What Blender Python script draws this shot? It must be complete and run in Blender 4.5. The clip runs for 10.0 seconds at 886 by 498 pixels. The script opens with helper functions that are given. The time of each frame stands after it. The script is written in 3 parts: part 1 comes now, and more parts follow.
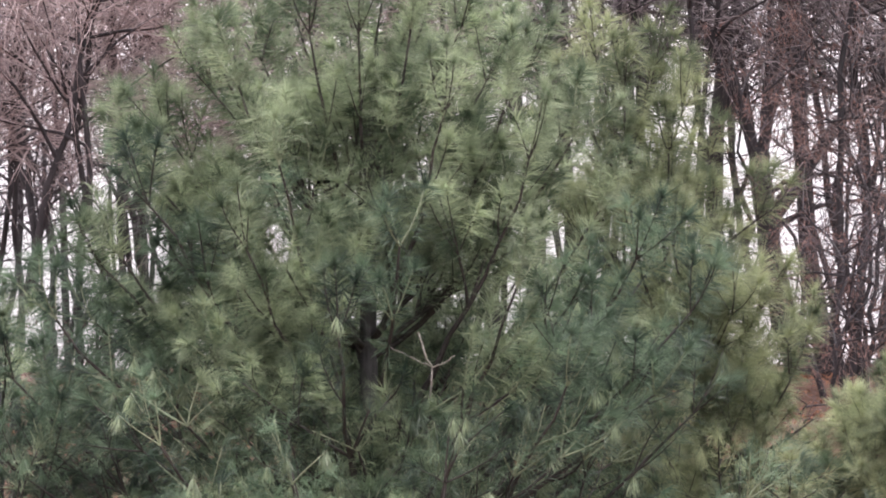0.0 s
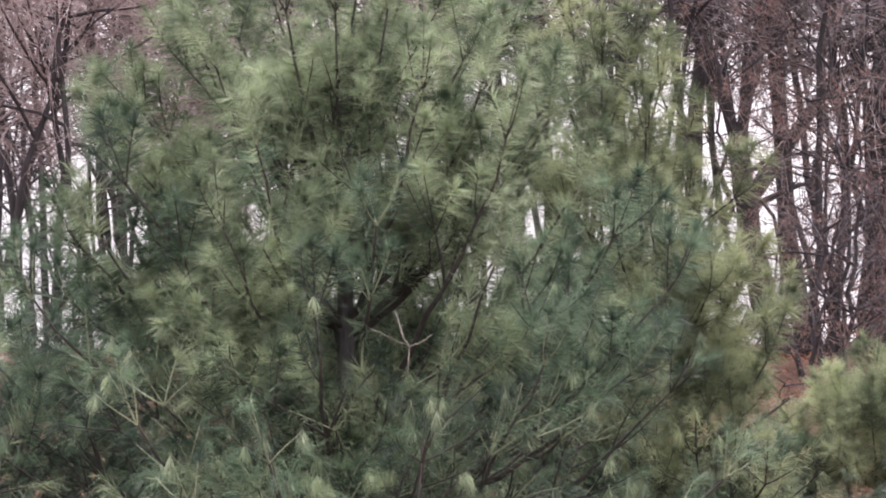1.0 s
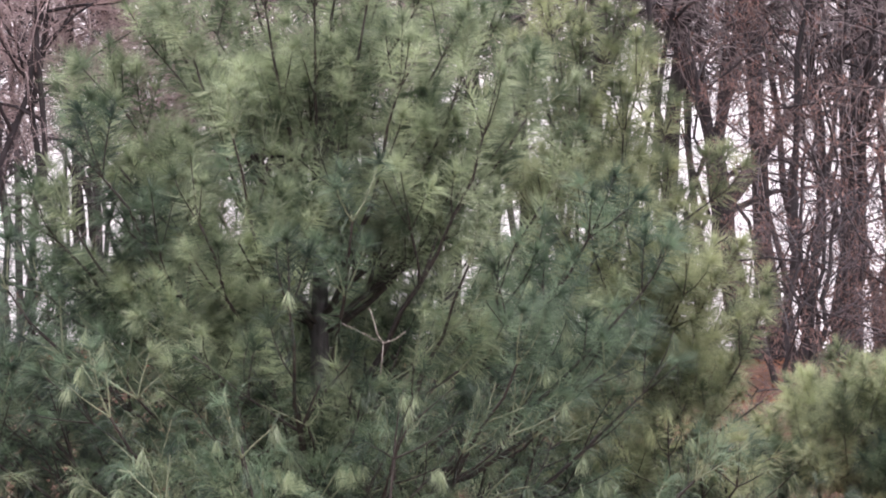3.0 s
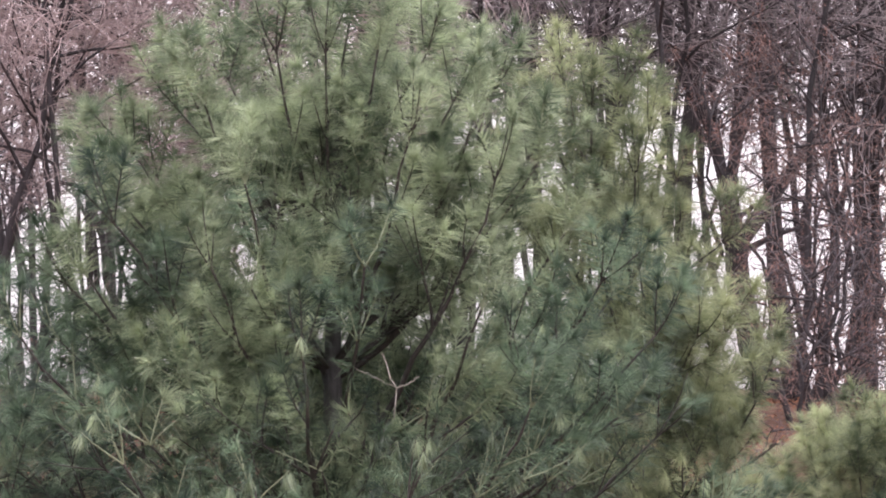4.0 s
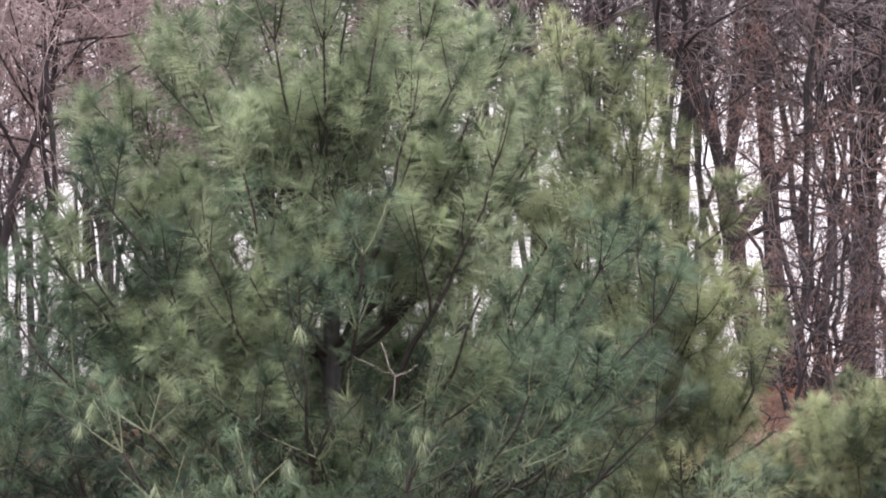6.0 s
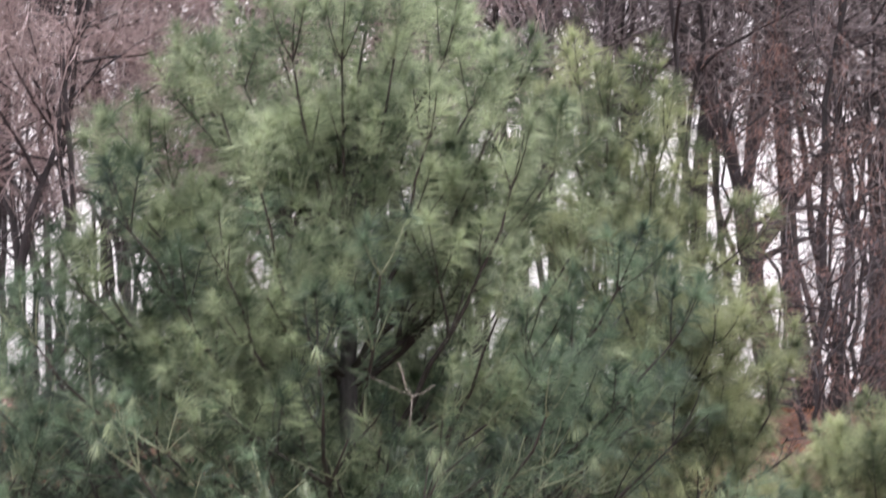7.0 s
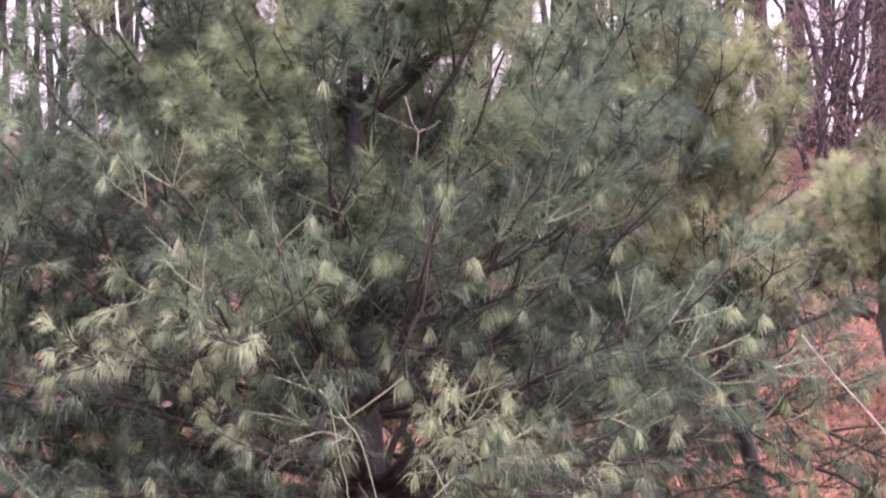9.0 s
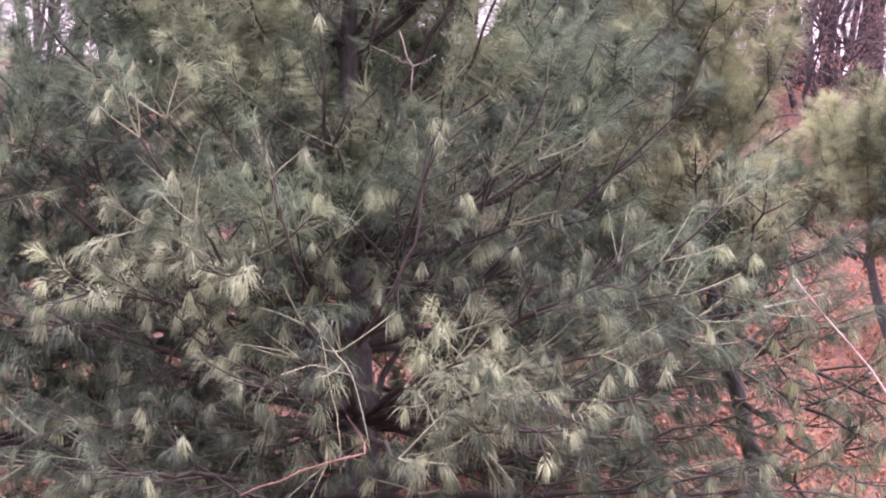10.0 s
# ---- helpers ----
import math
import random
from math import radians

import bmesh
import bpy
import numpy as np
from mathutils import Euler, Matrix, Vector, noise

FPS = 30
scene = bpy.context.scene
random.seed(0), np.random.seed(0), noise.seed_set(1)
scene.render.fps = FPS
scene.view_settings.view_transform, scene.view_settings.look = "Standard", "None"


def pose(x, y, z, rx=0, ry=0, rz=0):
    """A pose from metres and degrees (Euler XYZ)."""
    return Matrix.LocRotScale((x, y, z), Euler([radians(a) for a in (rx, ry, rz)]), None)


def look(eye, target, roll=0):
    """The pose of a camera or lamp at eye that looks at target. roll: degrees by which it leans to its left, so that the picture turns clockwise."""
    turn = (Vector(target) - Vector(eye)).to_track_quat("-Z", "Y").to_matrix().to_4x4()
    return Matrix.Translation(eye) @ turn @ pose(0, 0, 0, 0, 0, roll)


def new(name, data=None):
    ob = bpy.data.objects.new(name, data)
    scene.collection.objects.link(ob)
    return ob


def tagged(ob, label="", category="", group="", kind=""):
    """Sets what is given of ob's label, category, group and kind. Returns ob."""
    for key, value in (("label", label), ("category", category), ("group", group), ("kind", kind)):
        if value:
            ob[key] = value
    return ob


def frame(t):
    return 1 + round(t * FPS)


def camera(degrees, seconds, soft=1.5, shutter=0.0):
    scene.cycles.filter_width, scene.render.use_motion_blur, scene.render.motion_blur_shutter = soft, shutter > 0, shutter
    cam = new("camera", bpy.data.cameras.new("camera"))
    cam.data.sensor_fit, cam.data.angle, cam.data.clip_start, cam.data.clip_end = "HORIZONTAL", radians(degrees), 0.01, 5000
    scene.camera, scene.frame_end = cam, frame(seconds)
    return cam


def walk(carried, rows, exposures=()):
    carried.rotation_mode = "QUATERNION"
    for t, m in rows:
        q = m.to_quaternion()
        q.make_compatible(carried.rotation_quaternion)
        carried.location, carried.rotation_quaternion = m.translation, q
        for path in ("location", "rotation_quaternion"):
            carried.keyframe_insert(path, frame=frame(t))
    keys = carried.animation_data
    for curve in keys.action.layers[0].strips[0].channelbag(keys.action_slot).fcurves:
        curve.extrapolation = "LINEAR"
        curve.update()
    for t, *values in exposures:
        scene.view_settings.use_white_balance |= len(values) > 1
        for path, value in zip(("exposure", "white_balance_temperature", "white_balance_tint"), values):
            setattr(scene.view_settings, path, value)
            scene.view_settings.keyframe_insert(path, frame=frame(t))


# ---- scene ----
cam = camera(15, 10.0, soft=1.9, shutter=0.5)


def at(x, y, z, pitch, yaw, roll):
    """A camera pose: turned by yaw, tipped up by pitch, rolled last."""
    return pose(x, y, z, 90 + pitch, 0, yaw) @ pose(0, 0, 0, 0, 0, roll)


walk(cam, [
    (0, at(-0.0001, 0.0006, 1.6004, 1.9000, -0.0000, -0.3407)),
    (0.5, at(0.0060, -0.0024, 1.5988, 1.7256, 0.1209, -0.4172)),
    (1, at(0.0098, -0.0015, 1.5992, 1.5532, -0.3309, -0.3885)),
    (1.5, at(0.0172, 0.0013, 1.6025, 1.3608, -0.6358, -0.7874)),
    (2, at(0.0183, -0.0030, 1.6003, 1.3152, -1.0379, -0.7447)),
    (2.2, at(0.0198, -0.0019, 1.6002, 1.3044, -1.1170, -0.4989)),
    (3.3, at(0.0060, -0.0068, 1.5799, 1.8009, -0.6691, 0.6053)),
    (3.5, at(0.0147, -0.0106, 1.5952, 1.9472, -0.5774, 0.3662)),
    (4, at(0.0127, 0.0041, 1.5969, 2.2772, -0.5153, 0.1184)),
    (4.5, at(0.0129, 0.0097, 1.6010, 2.1223, -0.7119, -0.2841)),
    (5, at(0.0085, 0.0052, 1.5940, 1.8567, -0.6841, -0.4304)),
    (5.5, at(0.0074, -0.0019, 1.5935, 1.7633, -0.5398, -0.0262)),
    (6.8, at(0.0108, 0.0034, 1.6010, 2.7291, -0.5579, 0.0827)),
    (7, at(0.0091, -0.0008, 1.5993, 2.4102, -0.2660, 0.2383)),
    (7.5, at(-0.0002, -0.0177, 1.5913, 0.9370, -0.1821, 0.4480)),
    (8, at(-0.0033, -0.0357, 1.5864, -0.0806, -0.2288, 0.6169)),
    (8.5, at(-0.0076, -0.0148, 1.5868, -0.8292, -0.2318, 0.4105)),
    (9, at(-0.0080, 0.0094, 1.5827, -1.9982, -0.2815, 0.3312)),
    (9.5, at(-0.0167, 0.0171, 1.5817, -2.6861, -0.3860, 0.7286)),
    (10, at(-0.0409, 0.0058, 1.5944, -3.1751, -0.6245, 1.1833)),
], exposures=[
    (0.0, 0.16, 6390, 17), (2.0, 0.2, 6390, 20), (3.5, 0.23, 6390, 20), (7.0, 0.18, 6390, 16), (7.8, 0.28, 6450, 23), (8.5, 0.54, 6440, 35),
    (9.2, 0.66, 6400, 46), (10.0, 0.75, 6380, 51),
])

# ---- light: bright overcast sky with a very soft sun ----
SUN_HEIGHT, SUN_TURN = radians(78), radians(130)
world = bpy.data.worlds.new("overcast_sky")
scene.world = world
world.use_nodes = True
wt = world.node_tree
sky = wt.nodes.new("ShaderNodeTexSky")
sky.sky_type = "NISHITA"
sky.sun_disc = False
sky.sun_elevation, sky.sun_rotation = SUN_HEIGHT, SUN_TURN
sky.dust_density, sky.air_density = 4.0, 1.0
cloud = wt.nodes.new("ShaderNodeMix")
cloud.data_type = "RGBA"
cloud.inputs["Factor"].default_value = 0.82
# cloud cover three times as bright overhead as at the horizon
way = wt.nodes.new("ShaderNodeTexCoord")
split = wt.nodes.new("ShaderNodeSeparateXYZ")
wt.links.new(way.outputs["Generated"], split.inputs["Vector"])
rise = wt.nodes.new("ShaderNodeMapRange")
rise.inputs["To Min"].default_value, rise.inputs["To Max"].default_value = 1.0, 3.2
wt.links.new(split.outputs["Z"], rise.inputs["Value"])
glow = wt.nodes.new("ShaderNodeVectorMath")
glow.operation = "SCALE"
glow.inputs[0].default_value = (12.6, 12.0, 12.2)
wt.links.new(rise.outputs["Result"], glow.inputs["Scale"])
wt.links.new(glow.outputs["Vector"], cloud.inputs["B"])
wt.links.new(sky.outputs["Color"], cloud.inputs["A"])
wt.links.new(cloud.outputs["Result"], wt.nodes["Background"].inputs["Color"])
wt.nodes["Background"].inputs["Strength"].default_value = 0.112

sun_data = bpy.data.lights.new("sun", "SUN")
sun_data.energy, sun_data.angle, sun_data.color = 1.5, radians(14), (1.0, 0.96, 0.9)
sun = new("sun", sun_data)
sun.matrix_world = look((5, 6, 30), (0, 10, 0))

# ---- materials ----


def material(name, dark, light, rough=0.7, scale=6.0, island=0.0, detail=60.0, bump=0.0, spec=0.4, thin=0.0, stretch=(1, 1, 1), span=(0.34, 0.66), power=1.0):
    """Two colours mixed by coarse and fine noise and, for loose pieces, by a random value per piece."""
    m = bpy.data.materials.new(name)
    m.use_nodes = True
    nt = m.node_tree
    n, ln = nt.nodes, nt.links
    bsdf = n["Principled BSDF"]
    tc = n.new("ShaderNodeTexCoord")
    mp = n.new("ShaderNodeMapping")
    mp.inputs["Scale"].default_value = stretch
    ln.new(tc.outputs["Object"], mp.inputs["Vector"])
    coarse, fine = n.new("ShaderNodeTexNoise"), n.new("ShaderNodeTexNoise")
    for tex, s in ((coarse, scale), (fine, detail)):
        tex.inputs["Scale"].default_value = s
        tex.inputs["Detail"].default_value = 3
        ln.new(mp.outputs["Vector"], tex.inputs["Vector"])
    add = n.new("ShaderNodeMath")
    add.operation = "MULTIPLY_ADD"
    add.inputs[1].default_value = 0.5
    ln.new(fine.outputs["Fac"], add.inputs[0])
    half = n.new("ShaderNodeMath")
    half.operation = "MULTIPLY"
    half.inputs[1].default_value = 0.5
    ln.new(coarse.outputs["Fac"], half.inputs[0])
    ln.new(half.outputs[0], add.inputs[2])
    out = add.outputs[0]
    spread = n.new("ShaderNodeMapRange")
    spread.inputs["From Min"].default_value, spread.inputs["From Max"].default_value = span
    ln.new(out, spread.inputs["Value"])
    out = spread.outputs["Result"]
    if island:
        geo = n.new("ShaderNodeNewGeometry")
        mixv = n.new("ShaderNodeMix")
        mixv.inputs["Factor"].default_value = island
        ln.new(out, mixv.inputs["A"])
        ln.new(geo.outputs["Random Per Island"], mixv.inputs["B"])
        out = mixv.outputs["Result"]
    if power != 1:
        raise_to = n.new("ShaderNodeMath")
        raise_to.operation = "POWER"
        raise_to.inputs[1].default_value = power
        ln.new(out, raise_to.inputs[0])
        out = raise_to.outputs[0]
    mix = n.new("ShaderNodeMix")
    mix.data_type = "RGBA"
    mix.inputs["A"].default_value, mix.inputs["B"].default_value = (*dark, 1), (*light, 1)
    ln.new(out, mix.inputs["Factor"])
    ln.new(mix.outputs["Result"], bsdf.inputs["Base Color"])
    bsdf.inputs["Roughness"].default_value = rough
    bsdf.inputs["Specular IOR Level"].default_value = spec
    if thin:
        tr = n.new("ShaderNodeBsdfTranslucent")
        ln.new(mix.outputs["Result"], tr.inputs["Color"])
        ms = n.new("ShaderNodeMixShader")
        ms.inputs["Fac"].default_value = thin
        ln.new(bsdf.outputs["BSDF"], ms.inputs[1])
        ln.new(tr.outputs["BSDF"], ms.inputs[2])
        ln.new(ms.outputs["Shader"], n["Material Output"].inputs["Surface"])
    if bump:
        bp = n.new("ShaderNodeBump")
        bp.inputs["Distance"].default_value = bump
        ln.new(fine.outputs["Fac"], bp.inputs["Height"])
        ln.new(bp.outputs["Normal"], bsdf.inputs["Normal"])
    return m


# strong noise contrast paints bright tips and dark gaps into the needle colour
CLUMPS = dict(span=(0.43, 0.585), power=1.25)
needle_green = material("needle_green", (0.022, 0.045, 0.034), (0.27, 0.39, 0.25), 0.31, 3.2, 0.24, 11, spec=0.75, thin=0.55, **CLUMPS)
# lit copy: yellower, and lightened to paint light onto upper and marked boughs
needle_lit = material("needle_lit", (0.04, 0.075, 0.04), (0.53, 0.63, 0.4), 0.31, 3.2, 0.24, 11, spec=0.75, thin=0.55, **CLUMPS)
# shaded copy: darkened to paint shade into low and inner boughs
needle_shaded = material("needle_shaded", (0.018, 0.04, 0.028), (0.17, 0.24, 0.145), 0.4, 3.2, 0.24, 11, spec=0.6, thin=0.52, **CLUMPS)
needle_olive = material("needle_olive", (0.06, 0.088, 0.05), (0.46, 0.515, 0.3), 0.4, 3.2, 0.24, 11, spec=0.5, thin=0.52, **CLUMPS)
needle_dark = material("needle_dark", (0.03, 0.05, 0.03), (0.08, 0.11, 0.06), 0.5, 2.0, 0.5, 9, thin=0.2)
pine_bark = material("pine_bark", (0.028, 0.028, 0.03), (0.085, 0.083, 0.083), 0.85, 8, 0, 70, 0.006, stretch=(1, 1, 0.35))
pine_twig = material("pine_twig", (0.022, 0.02, 0.0185), (0.068, 0.06, 0.053), 0.8, 10, 0, 90, 0.002)
pine_shoot = material("pine_shoot", (0.11, 0.14, 0.085), (0.38, 0.44, 0.29), 0.65, 10, 0.3, 90, 0.001)
dead_wood = material("dead_wood", (0.23, 0.21, 0.185), (0.47, 0.44, 0.39), 0.8, 12, 0, 120, 0.001)
red_wood = material("red_wood", (0.11, 0.065, 0.05), (0.27, 0.165, 0.125), 0.75, 12, 0, 90, 0.001)
forest_bark = material("forest_bark", (0.013, 0.0118, 0.0128), (0.05, 0.044, 0.048), 0.9, 3, 0, 30, 0.01, stretch=(1, 1, 0.2))
forest_twig = material("forest_twig", (0.03, 0.027, 0.031), (0.15, 0.132, 0.143), 0.85, 1.2, 0.4, 12)
pink_twig = material("pink_twig", (0.2, 0.155, 0.155), (0.5, 0.41, 0.4), 0.8, 1.2, 0.4, 12)
russet_twig = material("russet_twig", (0.075, 0.055, 0.053), (0.25, 0.19, 0.18), 0.85, 1.2, 0.4, 12)
brown_twig = material("brown_twig", (0.065, 0.057, 0.06), (0.38, 0.335, 0.34), 0.85, 1.2, 0.4, 12)
dry_leaf = material("dry_leaf", (0.095, 0.058, 0.052), (0.31, 0.195, 0.168), 0.7, 3, 0.7, 30, thin=0.3)
litter_leaf = material("litter_leaf", (0.06, 0.021, 0.012), (0.44, 0.212, 0.122), 0.7, 1.5, 0.6, 20, thin=0.1)
soil = material("soil", (0.05, 0.025, 0.017), (0.17, 0.085, 0.055), 0.95, 1.3, 0, 16, 0.03)

# ---- builders ----
rng = np.random.default_rng(7)
UP = np.array([0.0, 0.0, 1.0])


def unit(v):
    v = np.asarray(v, float)
    return v / (np.linalg.norm(v, axis=-1, keepdims=True) + 1e-9)


class Pile:
    """Gathers triangles for one mesh."""

    def __init__(self):
        self.v, self.f, self.n = [], [], 0

    def add(self, v, f):
        self.v.append(np.asarray(v, np.float32).reshape(-1, 3))
        self.f.append(np.asarray(f, np.int32).reshape(-1, 3) + self.n)
        self.n += len(self.v[-1])

    def tube(self, pts, radii, sides=5):
        pts, radii = np.asarray(pts, float), np.asarray(radii, float)
        k = len(pts)
        along = unit(np.gradient(pts, axis=0))
        side = unit(np.cross(along, np.where(np.abs(along[:, 2:]) > 0.9, (1.0, 0, 0), (0, 0, 1.0))))
        for i in range(1, k):
            if side[i] @ side[i - 1] < 0:
                side[i] = -side[i]
        other = np.cross(along, side)
        a = np.arange(sides) * 2 * np.pi / sides
        ring = pts[:, None] + radii[:, None, None] * (np.cos(a)[None, :, None] * side[:, None] + np.sin(a)[None, :, None] * other[:, None])
        v = np.concatenate([ring.reshape(-1, 3), pts[-1:] + along[-1:] * radii[-1]])
        f = []
        for i in range(k - 1):
            for j in range(sides):
                p, q = i * sides + j, i * sides + (j + 1) % sides
                f += [(p, q, q + sides), (p, q + sides, p + sides)]
        last = (k - 1) * sides
        f += [(last + j, last + (j + 1) % sides, k * sides) for j in range(sides)]
        self.add(v, f)

    def mesh(self, name, mat, smooth=True):
        me = bpy.data.meshes.new(name)
        if self.n:
            v, f = np.concatenate(self.v), np.concatenate(self.f)
            me.vertices.add(len(v))
            me.vertices.foreach_set("co", v.ravel())
            me.loops.add(f.size)
            me.loops.foreach_set("vertex_index", f.ravel())
            me.polygons.add(len(f))
            me.polygons.foreach_set("loop_start", np.arange(0, f.size, 3, dtype=np.int32))
            me.polygons.foreach_set("use_smooth", np.full(len(f), smooth))
            me.update(calc_edges=True)
            me.validate()
        me.materials.append(mat)
        return me


def part(name, pile, mat, parent, label="", smooth=True, kind=""):
    ob = new(name, pile.mesh(name, mat, smooth))
    ob.parent = parent
    return tagged(ob, label, kind=kind)


def thing(name, place, label, category, group="", kind=""):
    ob = new(name)
    ob.location = place
    return tagged(ob, label, category, group, kind)


def scatter_blades(pile, start, way, length, width, sag):
    """Thin bent blades: from each start along way, tips pulled down by sag."""
    n = len(start)
    across = unit(np.cross(way, rng.normal(size=(n, 3))))
    mid = start + way * (length * 0.5)[:, None]
    end_way = unit(way - UP * sag[:, None])
    tip = mid + end_way * (length * 0.5)[:, None]
    w = (width * 0.5)[:, None] * across
    v = np.stack([start, mid - w, mid + w, tip], axis=1)
    f = np.array([(0, 2, 1), (1, 2, 3)])
    pile.add(v, (np.arange(n)[:, None, None] * 4 + f[None]).reshape(-1, 3))


def straight_blades(pile, start, way, length, width):
    """Thin straight needles that taper from foot to tip."""
    n = len(start)
    w = (width * 0.5)[:, None] * unit(np.cross(way, rng.normal(size=(n, 3))))
    v = np.stack([start - w, start + w, start + way * length[:, None]], axis=1)
    pile.add(v, np.arange(3 * n).reshape(-1, 3))


def needles(pile, a, b, bundles, length, sag, open_angle=40, first=0.2, wide=1.0):
    """Needle bundles along the shoot from a to b, leaning forward, sagging by sag."""
    axis = unit(b - a)
    t = first + (1 - first) * rng.random(bundles) ** 0.75
    base = a + (b - a) * t[:, None]
    rad = rng.normal(size=(bundles, 3))
    rad = unit(rad - (rad @ axis)[:, None] * axis)
    lean = np.radians(open_angle + 18 * (1 - t) - 14 * t + rng.normal(0, 9, bundles))
    way = np.cos(lean)[:, None] * axis + np.sin(lean)[:, None] * rad
    way = unit(way - UP * sag * (0.5 + 0.5 * rng.random(bundles))[:, None])
    base, way = np.repeat(base, 3, 0), np.repeat(way, 3, 0)
    way = unit(way + rng.normal(0, 0.1, way.shape))
    n = len(base)
    scatter_blades(pile, base, way, length * rng.uniform(0.75, 1.15, n), wide * rng.uniform(0.0016, 0.0028, n), sag * 1.1 + rng.uniform(0, 0.35, n))


def bend(a, way, length, bow, steps=3):
    """Points of a slightly curved stick; bow is added to its direction on the way."""
    pts, d = [np.array(a, float)], unit(way)
    for i in range(steps):
        d = unit(d + bow / steps + rng.normal(0, 0.04, 3))
        pts.append(pts[-1] + d * length / steps)
    return np.array(pts), d


# ---- ground: rises gently to a crest behind the pines, falls away beyond ----


def ground_z(x, y):
    x, y = np.asarray(x, float), np.asarray(y, float)
    t = np.clip((y - 9.5) / 17.0, 0, 1)
    up = 1.42 * t * t * (3 - 2 * t)
    s = np.clip((y - 28) / 40.0, 0, 1)
    down = 5.0 * s * s * (3 - 2 * s)
    near = np.clip(1 - np.abs(y - 16) / 40, 0, 1)
    lumps = 0.05 * np.sin(x * 1.7 + y * 0.6) + 0.04 * np.sin(y * 1.9 - x * 0.8) + 0.03 * np.sin(3.1 * x + 2.3 * y)
    return up - down + lumps * near


def ground():
    ys = np.concatenate([[-2000, -600, -200, -60, -25], np.arange(-12, 34, 0.3), [35, 38, 42, 48, 56, 70, 100, 200, 600, 3000]])
    xs = np.concatenate([[-2500, -700, -200, -60, -30], np.arange(-14, 14.1, 0.4), [30, 60, 200, 700, 2500]])
    gx, gy = np.meshgrid(xs, ys)
    v = np.stack([gx, gy, ground_z(gx, gy)], -1).reshape(-1, 3)
    w, i, j = len(xs), *np.meshgrid(np.arange(len(ys) - 1), np.arange(len(xs) - 1), indexing="ij")
    p = (i * w + j).ravel()
    pile = Pile()
    pile.add(v, np.concatenate([np.stack([p, p + 1, p + w + 1], 1), np.stack([p, p + w + 1, p + w], 1)]))
    return tagged(new("ground", pile.mesh("ground", soil)), "reddish-brown woodland soil rising to a low crest", "ground", kind="structure")


ground()


def loose_leaves(pile, n, x, y, z, size, tilt=0.5, jitter=0.015):
    """Small folded leaves lying or hanging at the given places."""
    a = rng.uniform(0, 2 * np.pi, n)
    nrm = unit(np.stack([rng.normal(0, tilt, n), rng.normal(0, tilt, n), np.ones(n)], 1))
    long = unit(np.cross(nrm, np.stack([np.cos(a), np.sin(a), np.zeros(n)], 1)))
    wide = np.cross(nrm, long)
    c = np.stack([x, y, z], 1) + nrm * rng.uniform(0, jitter, n)[:, None]
    s = size[:, None]
    v = np.stack([c - long * s, c + wide * s * 0.42 + nrm * s * 0.25, c + long * s, c - wide * s * 0.42 + nrm * s * 0.25], 1)
    f = np.array([(0, 1, 2), (0, 2, 3)])
    pile.add(v, (np.arange(n)[:, None, None] * 4 + f[None]).reshape(-1, 3))


def leaf_litter():
    pile, n = Pile(), 50000
    x, y = rng.uniform(-7, 9, n), rng.uniform(7.5, 30, n)
    loose_leaves(pile, n, x, y, ground_z(x, y) + 0.008, rng.uniform(0.012, 0.03, n), 0.6, 0.03)
    n = 24000
    x, y = rng.uniform(-2.2, 3.6, n), rng.uniform(9.5, 17, n)
    loose_leaves(pile, n, x, y, ground_z(x, y) + 0.01, rng.uniform(0.01, 0.028, n), 1.1, 0.05)
    return tagged(new("leaf_litter", pile.mesh("leaf_litter", litter_leaf, False)), "dry russet fallen leaves covering the woodland ground", "leaf litter", kind="stuff")


leaf_litter()

# ---- white pines ----


GOLDEN = 137.508


def fascicles(pile, pts, n, length, sag, lean, spread=6, first=0.1, wide=1.0, power=0.85):
    """Tufts of long needles set along the shoot pts; lean: their angles to it at its foot and at its tip, in degrees."""
    if n < 1:
        return
    t = first + (1 - first) * rng.random(n) ** power
    u = t * (len(pts) - 1)
    i = np.minimum(u.astype(int), len(pts) - 2)
    base = pts[i] + (pts[i + 1] - pts[i]) * (u - i)[:, None]
    axis = unit(pts[i + 1] - pts[i])
    rad = rng.normal(size=(n, 3))
    rad = unit(rad - (rad * axis).sum(1, keepdims=True) * axis)
    o = np.radians(lean[0] + (lean[1] - lean[0]) * t + rng.normal(0, spread, n))[:, None]
    way = np.cos(o) * axis + np.sin(o) * rad
    way = unit(way + rng.normal(0, 0.06, way.shape) - UP * sag * 0.35)
    each = 2 if sag > 0.5 else 4
    base, way = np.repeat(base, each, 0), np.repeat(way, each, 0)
    way = unit(way + rng.normal(0, 0.075, way.shape))
    k = len(base)
    long, broad = length * rng.uniform(0.7, 1.15, k), wide * rng.uniform(0.0011, 0.0019, k)
    if sag > 0.5:
        scatter_blades(pile, base, way, long, broad * 1.2, sag * 0.8 + rng.uniform(0.0, 0.3, k))
    else:
        straight_blades(pile, base, unit(way - UP * (sag * 0.5 + 0.1)), long, broad)


def umbrella(pile, tip, axis, n, length, wide):
    """Needles folded down round a shoot's tip like a closed umbrella."""
    rad = rng.normal(size=(n, 3)) * (1, 1, 0.3)
    way = unit(-UP * 1.0 + axis * 0.4 + unit(rad) * rng.uniform(0.1, 0.5, (n, 1)))
    scatter_blades(pile, tip - axis * rng.uniform(0, 0.03, (n, 1)), way, length * rng.uniform(0.7, 1.1, n), wide * rng.uniform(0.0015, 0.0027, n), rng.uniform(0.1, 0.5, n))


